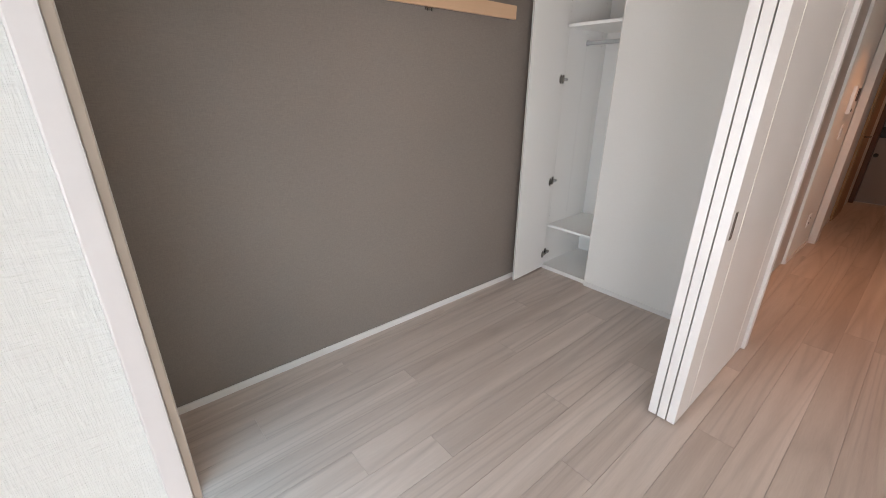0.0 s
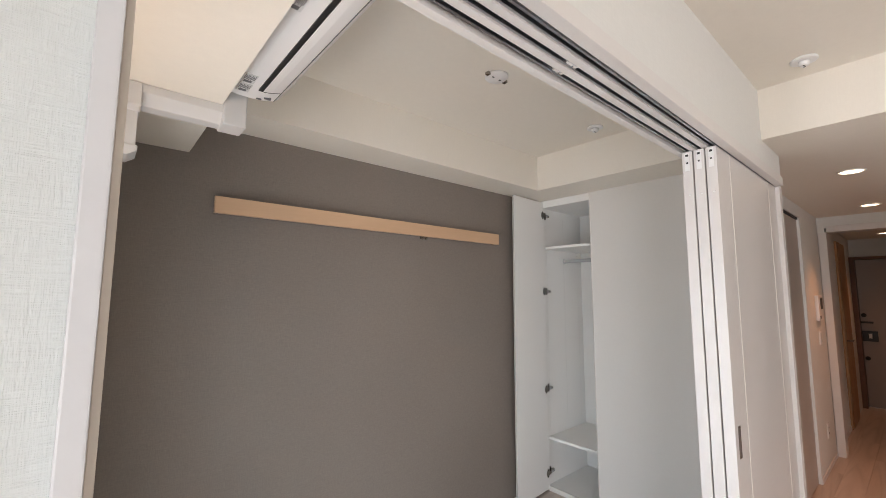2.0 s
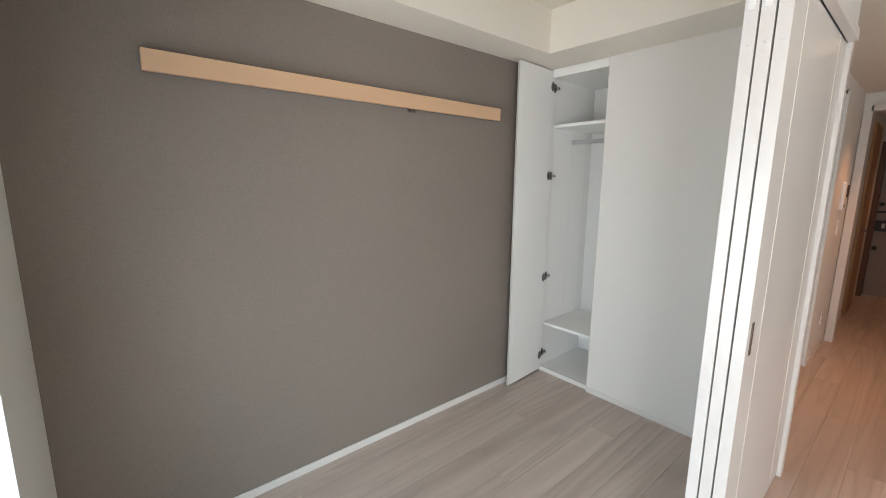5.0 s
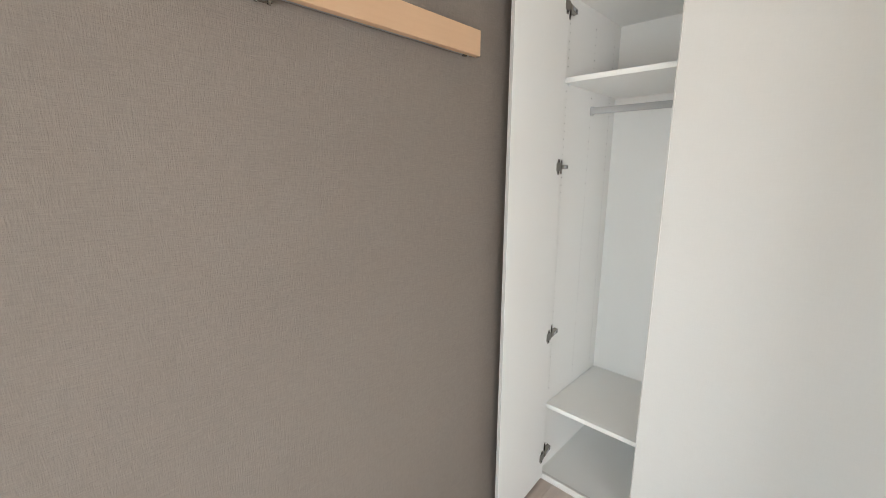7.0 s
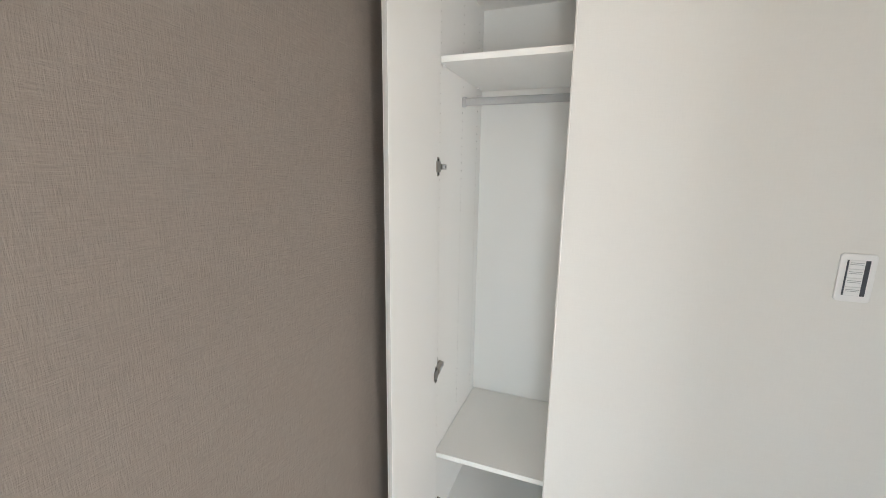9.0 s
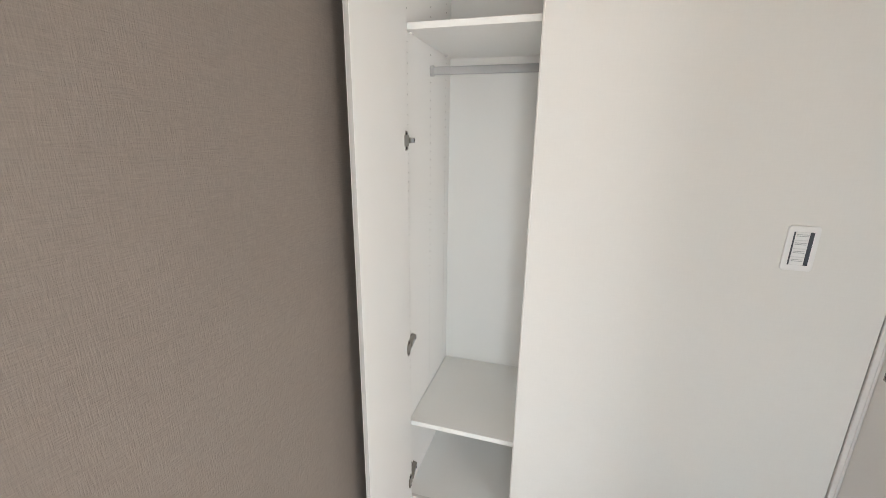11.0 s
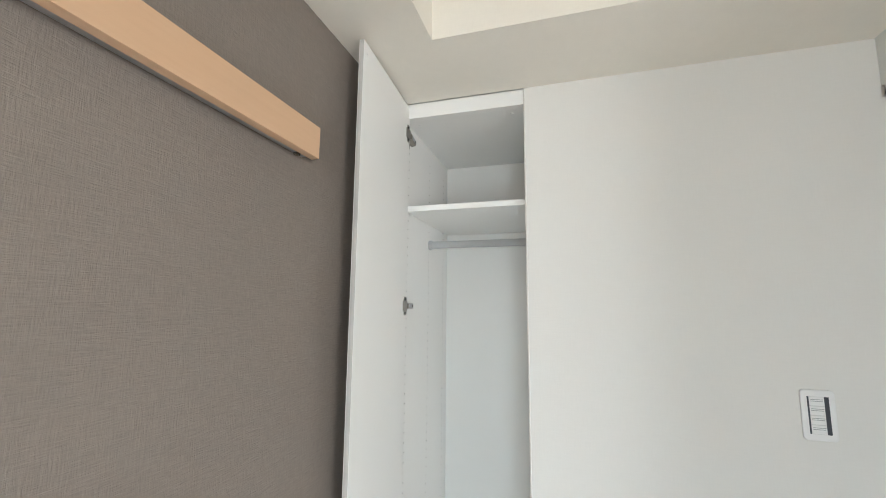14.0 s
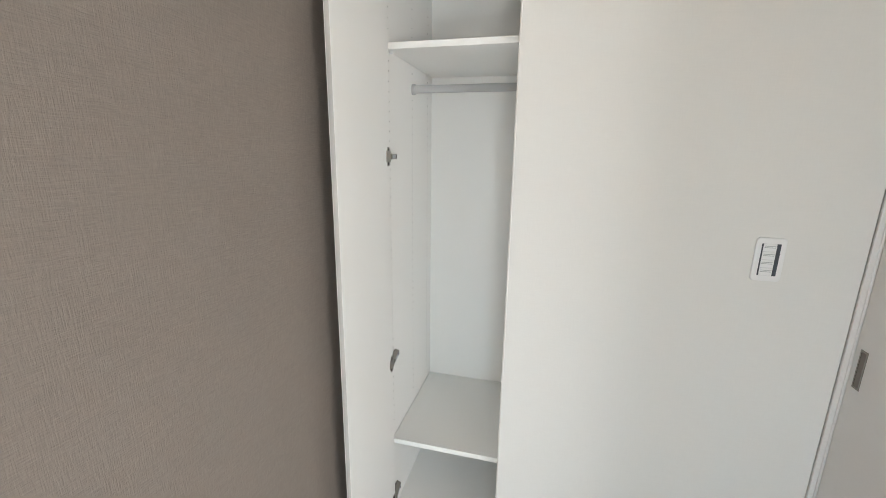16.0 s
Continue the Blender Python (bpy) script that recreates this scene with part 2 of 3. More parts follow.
structure("wall_header", boxes((0.290, 2.665, YP0, YP1, 2.07, CEIL), (2.665, 3.03, YP0, YP1, 2.07, LOW)), WHITE_PAPER, "white papered wall above the sliding doors", "wall")
structure("wall_return", boxes((3.03, 3.05, YP0 + 0.004, 1.25, 0, LOW)), WHITE_PAPER, "white papered end of the partition wall", "wall")
structure("wall_corridor", boxes((4.72, 5.6, 1.10, 1.25, 0, LOW), (3.05, 4.72, 1.10, 1.25, 2.105, LOW), (3.05, 4.72, 1.17, 1.25, 0, 2.105)),
          WHITE_PAPER, "white papered corridor wall", "wall")
structure("wall_hall_cross", boxes((5.6, 5.72, 1.05, 1.25, 0, LOW), (5.6, 5.72, 0.1, 1.05, 2.10, LOW), (5.6, 5.72, -2.7, 0.1, 0, LOW)), WHITE_PAPER, "white papered wall round the hall doorway", "wall")
structure("wall_hall_side", boxes((5.72, 8.2, 1.10, 1.25, 0, LOW)), WHITE_PAPER, "white papered hall wall", "wall")
structure("wall_hall_far", boxes((5.72, 8.2, -0.05, 0.1, 0, LOW)), WHITE_PAPER, "white papered hall wall", "wall")
structure("wall_entrance", boxes((8.14, 8.3, 0.1, 1.10, 1.962, LOW), (8.14, 8.3, 0.1, 0.15, 0, 1.962)), WHITE_PAPER, "white papered wall above the entrance door", "wall")
# never in view, added to keep window light out of the corridor
structure("wall_light_block", boxes((2.7, 5.6, -0.25, -0.15, 0, LOW)), WHITE_PAPER, "unseen white papered wall added to hold window light off the corridor", "wall")
structure("wall_south", boxes((XW - 0.1, 5.6, -2.8, -2.7, 0, CEIL + 0.1)), WHITE_PAPER, "plain white papered living room wall", "wall")
structure("wall_west", boxes((XW - 0.1, XW, -2.7, -2.4, 0, CEIL), (XW - 0.1, XW, -0.45, YP0, 0, CEIL), (XW - 0.1, XW, -2.4, -0.45, 2.1, CEIL),
                             (XW - 0.1, XW, -2.4, -0.45, 0, 0.06)), WHITE_PAPER, "white papered wall round the living room window", "wall")


def window(name, x, y0, y1, z0, z1):
    w = thing(name, "white-framed sliding window with clear glass", "window", (x, (y0 + y1) / 2, z0), kind="structure")
    ym, f = (y0 + y1) / 2, 0.045
    part("window_frame", boxes((x, x + 0.06, y0, y0 + f, z0, z1), (x, x + 0.06, y1 - f, y1, z0, z1), (x, x + 0.06, y0 + f, y1 - f, z0, z0 + f),
                               (x, x + 0.06, y0 + f, y1 - f, z1 - f, z1), (x, x + 0.05, ym - 0.02, ym + 0.02, z0 + f, z1 - f)), ALU, w)
    for a, b in ((y0 + f, ym - 0.02), (ym + 0.02, y1 - f)):
        p = part("pane", boxes((x + 0.02, x + 0.026, a, b, z0 + f, z1 - f)), GLASS, w)
        p.visible_shadow = False


window("window_1", -0.2, 1.13, 1.93, 0.06, 2.0)
window("window_2", XW - 0.08, -2.4, -0.45, 0.06, 2.1)

# skirting
sk = lambda *b: structure("baseboard", boxes(b, bevel=0.002), TRIM, "slim white skirting board", "baseboard")
sk(0.30, XE, WN - 0.008, WN, 0, 0.04)
sk(XE - 0.008, XE, YP1 + 0.012, 1.997, 0, 0.035)
sk(4.725, 5.56, 1.092, 1.10, 0, 0.04)
sk(XW, 0.26, YP0 - 0.008, YP0, 0, 0.04)
sk(5.76, 6.695, 1.092, 1.10, 0, 0.04)

# frame of the wide opening
structure("trim", boxes((0.290, 0.309, 0.905, 1.093, 0, 2.075), bevel=0.002), JAMB, "white jamb casing of the wide opening", "trim")
structure("trim", boxes((0.309, 0.316, 0.925, 1.034, 0, 2.07), bevel=0.001), plain("beige_jamb_stop", (0.74, 0.68, 0.615), 0.4, 0, 0.02), "beige inner face of the wide opening's jamb", "trim")
structure("trim", boxes((0.309, 0.3115, 1.0345, 1.0415, 0, 2.07)), DARKSLOT, "dark shadow gap in the jamb", "trim")
structure("trim", boxes((0.309, 0.318, 1.042, 1.080, 0, 2.07), bevel=0.002), TRIM, "white lip of the wide opening's jamb", "trim")
structure("trim", boxes((2.987, 3.025, 0.922, 1.062, 0, 2.07), bevel=0.003), TRIM, "white jamb post where the doors stack", "trim")
structure("trim", boxes((2.9905, 2.9985, 1.060, 1.074, 0, 2.07), bevel=0.002), TRIM, "white jamb casing beside the papered wall", "trim")
# head frame with three running channels
structure("trim", boxes((0.318, 2.986, 0.905, 0.936, 2.035, 2.08), bevel=0.002), TRIM, "white head frame of the sliding doors", "trim")
structure("trim", boxes((0.318, 2.983, 1.061, 1.084, 2.035, 2.08), bevel=0.002), TRIM, "white head frame of the sliding doors", "trim")
structure("trim", boxes((0.318, 2.986, 0.936, 1.061, 2.066, 2.0715)), TRIM, "white head frame of the sliding doors", "trim")
CH = (0.957, 0.998, 1.039)
for yc in (0.9775, 1.0185):
    structure("trim", boxes((0.318, 2.986, yc - 0.0098, yc + 0.0098, 2.036, 2.066), bevel=0.0015), TRIM, "white head frame rib between the door tracks", "trim")
for yc in CH:
    rail = thing("door_track", "grey aluminium ceiling track for sliding doors", "track", (1.65, yc, 2.05), "sliding door tracks")
    part("channel", boxes((0.318, 2.986, yc - 0.0105, yc - 0.0045, 2.042, 2.066), (0.318, 2.986, yc + 0.0045, yc + 0.0105, 2.042, 2.066)), ALU, rail)
    part("slot", boxes((0.318, 2.986, yc - 0.0045, yc + 0.0045, 2.056, 2.0655)), DARKSLOT, rail, "dark running slot")
    if yc > CH[0]:
        part("stop_block", boxes((1.150, 1.172, yc - 0.0044, yc + 0.0044, 2.043, 2.0555), (1.180, 1.190, yc - 0.0044, yc + 0.0044, 2.043, 2.0555), bevel=0.001), PLASTIC, rail, "small bright stop block")


# ---- the stacked sliding doors ----
def sliding_door(yc):
    y0, y1 = yc - 0.0178, yc + 0.0178
    d = thing("sliding_door", "white sliding partition door stacked open at the jamb", "door", (2.5, yc, 0.008), "stacked sliding doors")
    x0, x1, z0, z1 = 2.045, 2.985, 0.01, 2.034
    part("panel", boxes((x0, x1, y0, y1, z0, z1), bevel=0.0012), DOORSHEET, d)
    for s, xx in ((y0, x0 + 0.155), (y0, x1 - 0.16)):
        part("groove_strip", boxes((xx, xx + 0.004, s - 0.0012, s + 0.001, z0 + 0.002, z1 - 0.002)), GROOVE, d, "pale vertical groove strip")
    part("end_plate", boxes((x0 - 0.0015, x0 + 0.001, yc - 0.009, yc + 0.009, z1 - 0.078, z1 - 0.006), bevel=0.0006), PLASTIC, d, "white plastic corner plate")
    part("screw", turned([(0.0035, 0), (0.0035, 0.0015)], pose(x0 - 0.0015, yc, z1 - 0.046, 0, -90)), DARKSLOT, d, "dark screw hole")
    part("slot_hole", boxes((x0 - 0.0022, x0 - 0.001, yc - 0.005, yc + 0.005, z1 - 0.02, z1 - 0.012)), DARKSLOT, d, "dark slot")
    part("cap", turned([(0.004, 0), (0.003, 0.001)], pose(x0 - 0.0003, yc - 0.003, 1.86, 0, -90)), PLASTIC, d, "round white screw cap")
    for side, s, xx in ((-1, y0, x0 + 0.046), (1, y1, x1 - 0.032)):
        lo, hi = sorted((s, s + side * 0.0014))
        pl = part("pull", boxes((xx - 0.013, xx - 0.009, lo, hi, 0.90, 1.01), (xx + 0.009, xx + 0.013, lo, hi, 0.90, 1.01),
                                (xx - 0.009, xx + 0.009, lo, hi, 0.90, 0.905), (xx - 0.009, xx + 0.009, lo, hi, 1.005, 1.01)), STEEL, d, "satin nickel recessed pull")
        lo, hi = sorted((s, s + side * 0.0005))
        # flat plate, its dark colour paints the shade inside the pull
        part("cup", boxes((xx - 0.009, xx + 0.009, lo, hi, 0.905, 1.005)), plain("pull_cup_shade", (0.20, 0.17, 0.15), 0.3, 0.8), pl, "flat cup plate with a recess's shade in its dark colour")
    return d


for yc in CH:
    sliding_door(yc)

# ---- wardrobe ----
CY0, CY1 = 1.985, 2.432     # inside faces
CX0, CX1 = 3.03, 3.585      # carcass front and back
CT = 2.155
wr = thing("wardrobe", "white built-in wardrobe with its narrow door open", "wardrobe", (3.3, 2.2, 0))
part("side_panel", boxes((CX0, CX1 + 0.02, CY1, CY1 + 0.018, 0, CT + 0.018), bevel=0.0008), MELAMINE, wr)
part("side_panel", boxes((XE + 0.102, CX1 + 0.02, CY0 - 0.018, CY0, 0, CT + 0.018), bevel=0.0008), MELAMINE, wr)
part("back_panel", boxes((CX1, CX1 + 0.018, CY0, CY1, 0, CT)), MELAMINE, wr)
part("top_panel", boxes((CX0, CX1, CY0, CY1, CT, CT + 0.018)), MELAMINE, wr)
part("head_rail", boxes((XE + 0.004, CX0 - 0.002, 2.001, WN - 0.005, CT - 0.004, LOW - 0.0015), bevel=0.001), MELAMINE, wr)
part("bottom_panel", boxes((CX0 + 0.004, CX1, CY0, CY1, 0.012, 0.03), bevel=0.001), MELAMINE, wr)
part("plinth", boxes((CX0 - 0.012, CX0 + 0.003, 2.002, WN - 0.012, 0, 0.032), bevel=0.001), TRIM, wr)
part("front_filler", boxes((CX0 - 0.004, CX0 + 0.014, CY1 + 0.0182, WN - 0.001, 0.033, CT)), MELAMINE, wr)
part("edge_strip", boxes((XE - 0.003, CX0, 1.9985, 2.003, 0, LOW - 0.004), bevel=0.0008), plain("pale_edge_strip", (0.70, 0.67, 0.63), 0.4), wr, "pale edge strip at the opening")
for top, back in ((0.38, CX1 - 0.002), (1.843, CX1 - 0.003)):
    sh = part("shelf", boxes((3.052, back, CY0 + 0.0015, CY1 - 0.002, top - 0.02, top), bevel=0.001), MELAMINE, wr)
    for px in (3.085, 3.50):
        for py in (CY0 + 0.006, CY1 - 0.007):
            part("shelf_pin", turned([(0.0035, -0.006), (0.0035, 0.006)], pose(px, py, top - 0.0235, 90), 10), PLASTIC, sh)
for px, py in ((3.07, 2.39), (3.07, 2.05), (3.30, 2.425), (3.55, 2.425)):
    part("cam_cap", turned([(0.006, 0), (0.006, 0.002)], pose(px, py, CT - 0.002), 14), PLASTIC, wr, "white round cam cap")
# hanging rail, an upright oval tube between two sockets
ROD = [(0.0075 * math.cos(a), 0.015 * math.sin(a)) for a in [2 * math.pi * k / 20 for k in range(20)]]
part("hanging_rail", prism([(3.315 + p, 1.738 + q) for p, q in ROD], "y", CY0 + 0.002, CY1 - 0.002), CLEARGREY, wr, "grey oval hanging rail")
for a, b in ((CY1 - 0.014, CY1 - 0.0005), (CY0 + 0.0005, CY0 + 0.014)):
    part("rail_socket", prism([(3.315 + p * 1.5, 1.738 + q * 1.3) for p, q in ROD], "y", a, b), CLEARGREY, wr, "grey rail end socket")
# rows of shelf-pin holes, drilled every 32 mm
hole = mesh("pin_hole", turned([(0.0022, 0), (0.0022, 0.0006)], pose(0, 0, 0, 90), 8), plain("pin_hole_shadow", (0.16, 0.15, 0.13), 0.8))
for px in (3.075, 3.315, 3.52):
    for k in range(52):
        z = 0.45 + 0.032 * k
        if abs(z - 1.833) < 0.03 or (px == 3.315 and abs(z - 1.738) < 0.03):
            continue
        ob = new("pin_hole", hole)
        ob.parent = wr
        ob.matrix_basis = Matrix.Translation(Vector((px, CY1, z)) - Vector((3.3, 2.2, 0)))

# open wardrobe door, swung back towards the taupe wall
DM = pose(3.018, 2.409, 0, 0, 0, 3.8)
dr = part("door", boxes((-0.405, 0, 0.0, 0.0115, 0.015, 2.195), bevel=0.001), MELAMINE, wr, "open narrow white wardrobe door")
dr.matrix_basis = DM
for nm, bx, mt in (("edge_band", (-0.4075, -0.405, 0.001, 0.0108, 0.016, 2.194), plain("grey_edge_band", (0.52, 0.50, 0.48), 0.4)), ("outer_sheet", (-0.406, -0.002, 0.0118, 0.0138, 0.015, 2.195), DOORSHEET)):
    e = new(nm, mesh(nm, boxes(bx, bevel=0.0004), mt))
    e.parent = dr
cap = new("bumper", mesh("bumper", turned([(0.004, 0), (0.003, 0.002)], pose(-0.385, 0.0, 2.165, 90), 14), PLASTIC))
cap.parent = dr


def hinge(z):
    """Concealed hinge: cup plate on the door, arm, and mounting plate on the side panel."""
    h = part("hinge", boxes((3.034, 3.098, CY1 - 0.004, CY1 - 0.0002, z - 0.0095, z + 0.0095), (3.050, 3.068, CY1 - 0.0046, CY1 - 0.0002, z - 0.030, z + 0.030), bevel=0.001), STEEL, wr, "nickel concealed hinge")
    part("arm", prism([(3.008, CY1 - 0.022), (3.022, CY1 - 0.030), (3.046, CY1 - 0.026), (3.092, CY1 - 0.020), (3.096, CY1 - 0.004), (3.040, CY1 - 0.004), (3.014, CY1 - 0.012)],
                      "z", z - 0.009, z + 0.009, 0.0014), STEEL, h)
    part("arm_cover", prism([(3.040, CY1 - 0.0275), (3.086, CY1 - 0.0215), (3.086, CY1 - 0.0200), (3.040, CY1 - 0.0255)], "z", z - 0.006, z + 0.006, 0.0004), ALU, h, "bright arm cover")
    part("cup_plate", boxes((2.990, 3.006, CY1 - 0.0268, CY1 - 0.0222, z - 0.031, z + 0.031), (2.980, 3.016, CY1 - 0.0278, CY1 - 0.0222, z - 0.018, z + 0.018), bevel=0.0012), STEEL, h)
    for dz in (-0.022, 0.022):
        part("screw", turned([(0.0045, 0), (0.0035, 0.0018)], pose(3.059, CY1 - 0.0045, z + dz, 90), 12), DARKSLOT, h)
        part("cup_screw", turned([(0.0045, 0), (0.0035, 0.0018)], pose(2.998, CY1 - 0.0268, z + dz, 90), 12), DARKSLOT, h)
    part("link", boxes((3.004, 3.012, CY1 - 0.0275, CY1 - 0.0105, z - 0.012, z + 0.012), bevel=0.0015), DARKSLOT, h, "dark hinge link")
    part("adjuster", turned([(0.0045, 0), (0.004, 0.002)], pose(3.075, CY1 - 0.0225, z, 90), 12), DARKSLOT, h)


for z in (2.093, 1.487, 0.742, 0.13):
    hinge(z)

# ---- picture rail board ----
pr = thing("picture_rail", "pale maple wall rail board with a metal hook channel", "rail", (1.57, WN, 1.81))
BX0, BX1, BZ0, BZ1 = 0.675, 2.477, 1.816, 1.889
part("board", boxes((BX0, BX1, 2.41, 2.43, BZ0, BZ1), bevel=0.001), BARWOOD, pr)
part("batten", boxes((BX0 + 0.01, BX1 - 0.01, 2.43, WN, BZ0 + 0.022, BZ1 - 0.004)), BARWOOD, pr)
part("hook_channel", boxes((BX0 + 0.01, BX1 - 0.012, 2.4305, 2.44, BZ0 + 0.004, BZ0 + 0.021), (BX0 + 0.01, BX1 - 0.012, 2.44, 2.448, BZ0 + 0.004, BZ0 + 0.010)), ALU, pr)
part("end_stop", boxes((BX1 - 0.045, BX1 - 0.033, 2.4345, 2.445, BZ0 - 0.002, BZ0 + 0.004), bevel=0.001), STEEL, pr, "small metal end stop")
part("hook", boxes((1.80, 1.845, 2.432, 2.4455, BZ0 - 0.012, BZ0 + 0.004), (1.806, 1.812, 2.428, 2.434, BZ0 - 0.018, BZ0 - 0.004), (1.833, 1.839, 2.428, 2.434, BZ0 - 0.018, BZ0 - 0.004), bevel=0.001), STEEL, pr, "small dark steel hook")

# ---- switch plates ----
def switch_plate(at, turn):
    s = thing("wall_switch", "white switch plate with four narrow rockers", "switch", at)
    s.matrix_basis = pose(*at, 0, 0, turn)
    def sp(nm, bm, mt, lb=""):
        o = new(nm, mesh(nm, bm, mt))
        o.parent = s
        return tagged(o, lb)
    # drawn facing -y
    R, outline = 0.009, []
    for cx, cz, a0 in ((0.027, 0.052, 0), (-0.027, 0.052, 90), (-0.027, -0.052, 180), (0.027, -0.052, 270)):
        outline += [(cx + R * math.cos(radians(a0 + 18 * k)), cz + R * math.sin(radians(a0 + 18 * k))) for k in range(6)]
    sp("plate", prism(outline, "y", -0.0065, 0, 0.0028), PLASTIC)
    sp("inset", boxes((-0.022, 0.022, -0.0066, -0.005, -0.045, 0.045)), PAPER)
    sp("side_band", boxes((-0.0225, -0.019, -0.0072, -0.006, -0.045, 0.045)), CHARCOAL, "dark side band")
    sp("side_band", boxes((0.013, 0.0225, -0.0072, -0.006, -0.045, 0.045)), CHARCOAL, "dark side band")
    for k in range(4):
        z = 0.034 - k * 0.0225
        r = sp("rocker", boxes((-0.0185, 0.0125, -0.0085, -0.006, z - 0.0105, z + 0.0105), bevel=0.001), PLASTIC)
        for zz, x1 in ((z + 0.0035, 0.0105), (z - 0.0005, 0.0095)):
            c = new("caption", mesh("caption", boxes((-0.0165, x1, -0.0089, -0.0083, zz, zz + 0.0014)), CAPTION))
            c.parent = r
    return s


switch_plate((XE, 1.295, 1.229), -90)

wo = thing("wall_socket", "white double wall socket above the skirting", "socket", (XE, 1.278, 0.25))
OY, OZ = 1.278, 0.245
part("plate", boxes((XE - 0.007, XE, OY - 0.036, OY + 0.036, OZ - 0.06, OZ + 0.06), bevel=0.003), PLASTIC, wo)
part("insert", boxes((XE - 0.0085, XE - 0.006, OY - 0.018, OY + 0.018, OZ - 0.036, OZ + 0.036), bevel=0.0008), PAPER, wo)
for dy in (-0.0065, 0.0065):
    for dz in (-0.018, 0.018):
        part("socket_slot", boxes((XE - 0.0092, XE - 0.0083, OY + dy - 0.0016, OY + dy + 0.0016, OZ + dz - 0.0045, OZ + dz + 0.0045)), DARKSLOT, wo, "dark socket slot")

# ---- air conditioner and its duct cover ----
ac = thing("air_conditioner", "white wall-mounted air conditioner under the ceiling", "air conditioner", (0.575, 1.48, 2.11))
AY0, AY1 = 1.095, 1.85
prof = [(0.5755, 2.112), (0.61, 2.108), (0.65, 2.107), (0.69, 2.110), (0.726, 2.119), (0.744, 2.136), (0.750, 2.18), (0.750, 2.36), (0.744, 2.385), (0.72, 2.395), (0.5755, 2.395)]
part("casing", prism(prof, "y", AY0, AY1, 0.004), PLASTIC, ac)
part("air_slot", boxes((0.653, 0.666, 1.185, 1.772, 2.1035, 2.1095)), BLACK, ac, "long black air outlet slot")
FLAP = [(0.667, 2.1035), (0.69, 2.1065), (0.720, 2.1155), (0.719, 2.1195), (0.69, 2.1115), (0.667, 2.1085)]
part("flap", prism(FLAP, "y", 1.187, 1.77, 0.001), PLASTIC, ac, "white air flap")
for y in (1.184, 1.7705):
    part("flap_gap", prism(FLAP, "y", y, y + 0.0025), DARKSLOT, ac, "dark gap at the flap's end")
part("seam", boxes((0.7215, 0.7235, AY0 + 0.004, AY1 - 0.004, 2.1165, 2.122)), INK, ac, "thin dark seam along the front panel")
for y0, y1, x0, x1 in ((1.69, 1.745, 0.594, 0.630), (1.755, 1.81, 0.596, 0.632), (1.25, 1.335, 0.577, 0.615)):
    lab = part("sticker", boxes((x0, x1, y0, y1, 2.1055, 2.1115)), PAPER, ac, "small printed sticker")
    for k in range(10):
        xx = x0 + 0.003 + k * (x1 - x0 - 0.005) / 10
        part("print_bar", boxes((xx, xx + 0.0016, y0 + 0.003 + 0.004 * (k % 3), y1 - 0.02 - 0.006 * (k % 2), 2.1048, 2.1056)), INK, lab)
    part("print_block", boxes((x0 + 0.006, x1 - 0.008, y1 - 0.017, y1 - 0.004, 2.1048, 2.1056)), INK, lab)
for k, (y0, y1) in enumerate(((1.845, 1.8525), (1.83, 1.8375))):
    part("mark", boxes((0.665 + 0.02 * k, 0.68 + 0.025 * k, y0 - 0.012, y1 - 0.012, 2.1065, 2.115)), INK, ac, "small printed mark")

duct = thing("duct_cover", "white plastic pipe cover below the air conditioner", "duct", (0.45, 1.9, 2.01))
part("run", prism([(1.868, 2.0695), (1.868, 2.044), (1.893, 2.012), (1.935, 2.010), (1.947, 2.022), (1.947, 2.0695)], "x", 0.33, 0.645, 0.002), DUCTWHITE, duct)
part("riser", boxes((0.5765, 0.647, 1.862, 1.95, 2.006, 2.16), bevel=0.006), DUCTWHITE, duct)
part("drop", prism([(0.3005, 2.0695), (0.3005, 1.885), (0.358, 1.885), (0.368, 1.895), (0.368, 2.0695)], "y", 1.915, 2.01, 0.003), DUCTWHITE, duct)
part("drop_cap", prism([(0.3004, 1.868), (0.350, 1.868), (0.373, 1.884), (0.373, 1.900), (0.3004, 1.900)], "y", 1.912, 2.013, 0.003), DUCTWHITE, duct)
part("elbow", boxes((0.3004, 0.372, 1.864, 2.014, 2.0, 2.0692), bevel=0.004), DUCTWHITE, duct)


# ---- ceiling fittings ----
def alarm(x, y, z):
    a = thing("smoke_alarm", "small round white ceiling alarm", "alarm", (x, y, z))
    part("base", turned([(0.046, 0), (0.046, -0.006), (0.04, -0.009)], pose(x, y, z)), PLASTIC, a)
    part("sensor", turned([(0.02, -0.009), (0.02, -0.02), (0.013, -0.028)], pose(x, y, z)), PLASTIC, a)
    for k in (-1, 1):
        part("vent", boxes((x + k * 0.007 - 0.003, x + k * 0.007 + 0.003, y - 0.004, y + 0.004, z - 0.0292, z - 0.0275)), DARKSLOT, a)


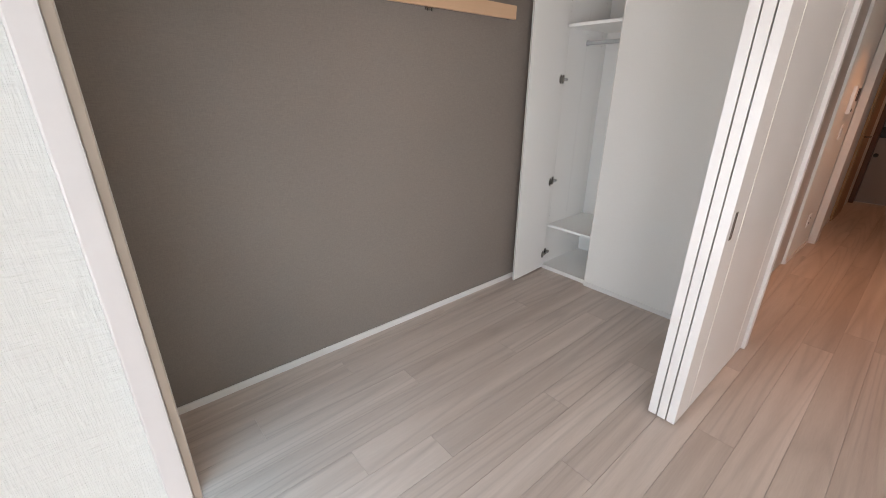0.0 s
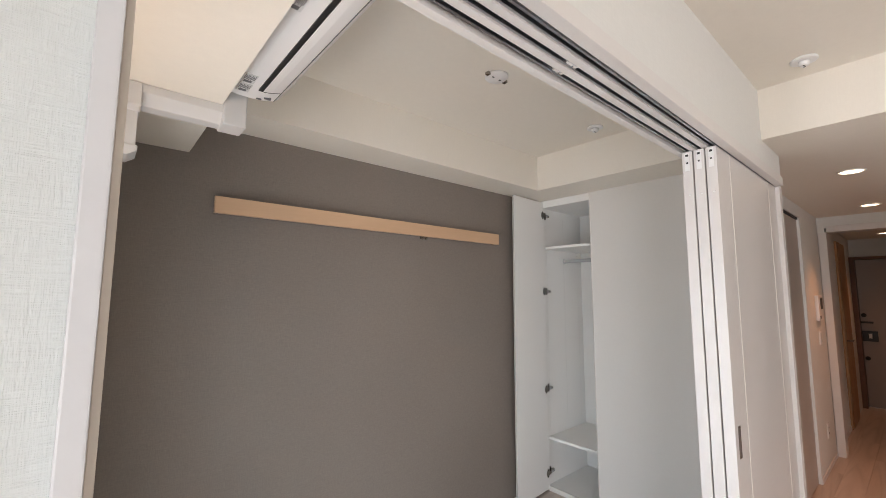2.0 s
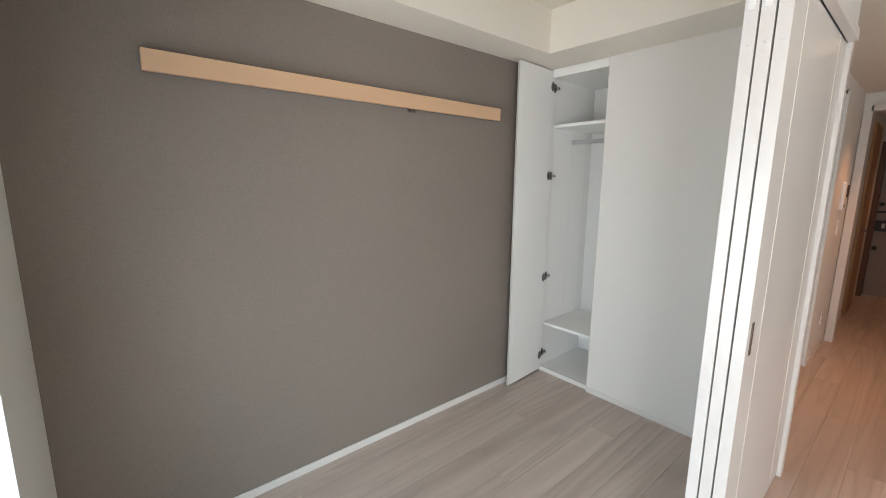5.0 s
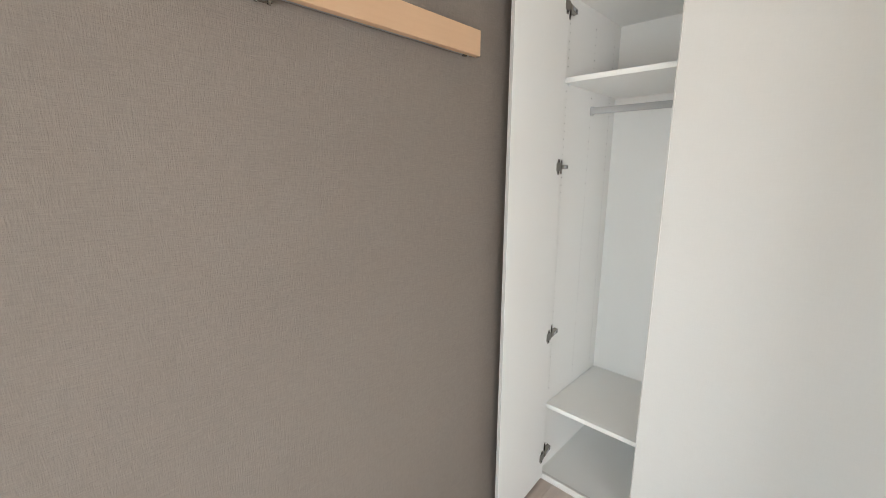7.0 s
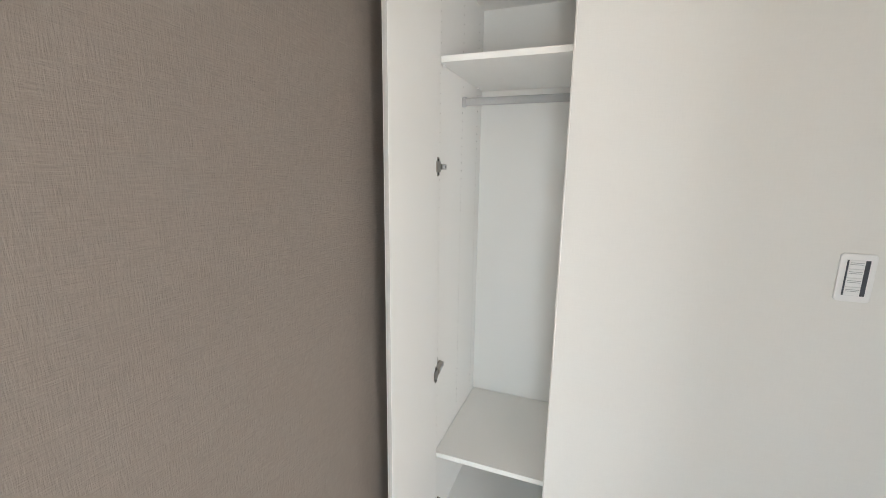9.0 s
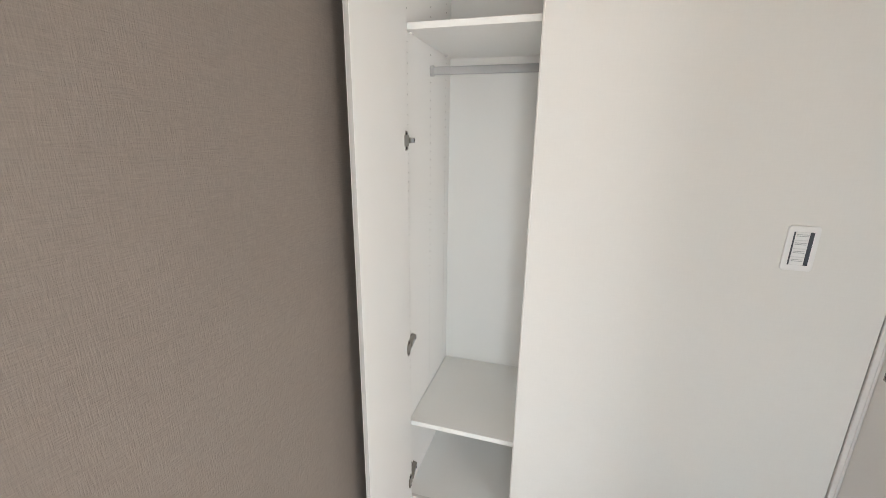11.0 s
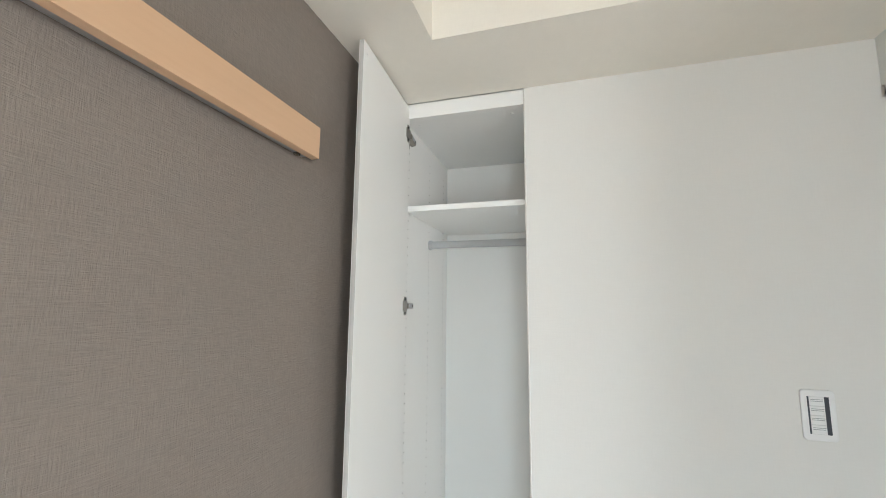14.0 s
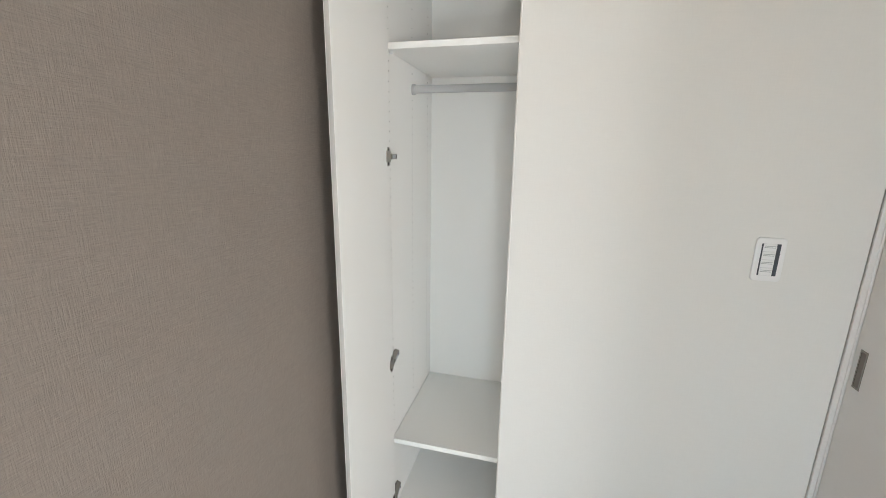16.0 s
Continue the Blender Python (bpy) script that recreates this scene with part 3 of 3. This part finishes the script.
alarm(2.49, 1.66, CEIL)
alarm(2.49, 0.725, CEIL)
rs = thing("ceiling_rose", "white round ceiling lamp socket", "socket", (1.62, 1.65, CEIL))
part("body", turned([(0.052, 0), (0.052, -0.007), (0.048, -0.011), (0.02, -0.012)], pose(1.62, 1.65, CEIL)), PLASTIC, rs)
for k in (-1, 1):
    part("contact", boxes((1.62 + k * 0.022 - 0.006, 1.62 + k * 0.022 + 0.006, 1.647, 1.653, CEIL - 0.0135, CEIL - 0.011)), DARKSLOT, rs, "dark contact slot")
    part("lug", boxes((1.62 + k * 0.056 - 0.008, 1.62 + k * 0.056 + 0.008, 1.64, 1.66, CEIL - 0.014, CEIL - 0.001), bevel=0.002), STEEL, rs, "small metal lug")
for lx, ly, watts in DOWNLIGHTS:
    dl = thing("downlight", "round recessed warm downlight", "lamp", (lx, ly, LOW), "corridor downlights")
    part("ring", turned([(0.066, 0), (0.066, -0.004), (0.057, -0.006), (0.055, -0.003)], pose(lx, ly, LOW)), PLASTIC, dl)
    part("diffuser", turned([(0.054, -0.0032), (0.05, -0.005)], pose(lx, ly, LOW)), GLOW, dl, "glowing warm diffuser")

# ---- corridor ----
cd = thing("door_3", "plain sliding door in the corridor recess, shade put into its colour", "door", (3.9, 1.13, 0), kind="structure")
# door sheet toned down: the recess's shade is put into its colour
part("leaf", boxes((3.055, 4.712, 1.118, 1.15, 0.008, 2.085), bevel=0.001), plain("shade_toned_door_sheet", (0.50, 0.455, 0.41), 0.4), cd)
part("door_track", boxes((3.055, 4.712, 1.11, 1.155, 2.088, 2.1045)), DARKSLOT, cd, "dark track slot")
structure("trim", boxes((5.575, 5.598, 1.036, 1.094, 0, 2.056), (5.598, 5.735, 1.036, 1.0498, 0, 2.056), bevel=0.003), TRIM, "white hall doorway casing", "trim")
structure("trim", boxes((5.575, 5.735, 0.10, 1.035, 2.056, 2.115), bevel=0.003), TRIM, "white hall doorway head casing", "trim")

ic = thing("intercom", "white wall intercom with a dark screen", "intercom", (5.22, 1.10, 1.35))
part("body", boxes((5.12, 5.32, 1.075, 1.10, 1.24, 1.46), bevel=0.006), PLASTIC, ic)
part("screen", boxes((5.20, 5.305, 1.072, 1.0745, 1.34, 1.44)), BLACK, ic, "dark display")
part("button", boxes((5.14, 5.18, 1.072, 1.0745, 1.26, 1.285), bevel=0.001), CHARCOAL, ic)
sp2 = thing("switch_plate", "plain white switch plate under the intercom", "switch", (5.22, 1.10, 1.1))
part("plate", boxes((5.18, 5.26, 1.092, 1.10, 1.03, 1.15), bevel=0.003), PLASTIC, sp2)
part("rocker", boxes((5.20, 5.24, 1.0895, 1.0925, 1.05, 1.13), bevel=0.001), PAPER, sp2)
so = thing("power_outlet", "white wall socket near the skirting", "socket", (5.2, 1.10, 0.3))
part("plate", boxes((5.16, 5.24, 1.092, 1.10, 0.25, 0.37), bevel=0.003), PLASTIC, so)
for z in (0.285, 0.335):
    part("socket_hole", boxes((5.192, 5.208, 1.0905, 1.0922, z - 0.006, z + 0.006)), DARKSLOT, so)

hd = thing("hall_door", "amber oak hall door with a steel lever", "door", (7.05, 1.09, 0))
part("leaf", boxes((6.75, 7.34, 1.075, 1.098, 0.008, 2.03), bevel=0.002), DOORWOOD, hd)
part("lever", boxes((6.80, 6.815, 1.03, 1.075, 0.94, 0.955), (6.80, 6.91, 1.025, 1.04, 0.94, 0.955), bevel=0.003), STEEL, hd, "steel lever")
structure("trim", boxes((6.70, 6.748, 1.08, 1.10, 0, 2.07), (7.342, 7.39, 1.08, 1.10, 0, 2.07), (6.748, 7.342, 1.08, 1.10, 2.032, 2.07)), DOORWOOD, "amber oak casing of the hall door", "trim")

ed = thing("entrance_door", "steel entrance door with dark locks, its colour dimmed for weak light", "door", (8.16, 0.65, 0), kind="structure")
part("leaf", boxes((8.145, 8.19, 0.16, 1.048, 0.005, 1.925), bevel=0.002), STEELDOOR, ed)
part("door_frame", boxes((8.0, 8.2, 1.05, 1.10, 0, 1.96), (8.0, 8.2, 0.16, 1.05, 1.927, 1.96)), DARKWOOD, ed, "dark brown door frame")
for z in (1.19, 0.627):
    part("lock_knob", turned([(0.026, 0), (0.026, 0.012), (0.012, 0.016), (0.012, 0.035)], pose(8.145, 1.015, z, 0, -90)), BLACK, ed, "dark thumb-turn lock")
part("lever", boxes((8.10, 8.145, 1.03, 1.05, 1.085, 1.11), (8.09, 8.105, 0.93, 1.05, 1.085, 1.11), bevel=0.004), BLACK, ed, "dark lever handle")
bxp = part("lock_box", boxes((8.115, 8.145, 0.90, 1.045, 0.85, 0.985), bevel=0.004), BLACK, ed, "black lock box")
part("lock_label", boxes((8.1135, 8.116, 0.955, 0.985, 0.89, 0.95)), PAPER, bxp, "small pale label")

# ---- floor: boards laid along x ----
fl = structure("floor", boxes((XW, 8.2, -2.7, WN + 0.1, -0.1, -0.006)), SUBFLOOR, "ash-beige wood-look floorboards", "floor")
PW, PL, EDGE = 0.1483, 1.80, 1.312
SHIFT = {0: 1.777, 1: 1.163, 2: 0.85, 5: 0.597, -4: 2.12, 3: 1.92, 4: 1.33, 6: 1.10, -1: 0.55, -2: 1.50, -3: 0.93}
rng = random.Random(7)
shapes = {}


def plank_mesh(n):
    if n not in shapes:
        L = round(n, 3)
        bm = boxes((0, L - 0.0008, 0.0005, PW - 0.0005, -0.006, 0.0))
        top = [e for e in bm.edges if all(v.co.z > -0.001 for v in e.verts)]
        bmesh.ops.bevel(bm, geom=top, offset=0.0006, segments=1, affect="EDGES")
        shapes[n] = mesh("floorboard", bm, FLOORING)
    return shapes[n]


for k in range(-27, 8):
    y = EDGE + k * PW
    s = SHIFT.get(k, rng.uniform(0, PL))
    x = s - PL * math.ceil((s - XW) / PL)
    while x < 8.2:
        a, b = max(x, XW), min(x + PL, 8.2)
        if b - a > 0.01:
            ob = new("floorboard", plank_mesh(round(b - a, 3)))
            ob.parent = fl
            ob.location = (a, y, 0)
        x += PL
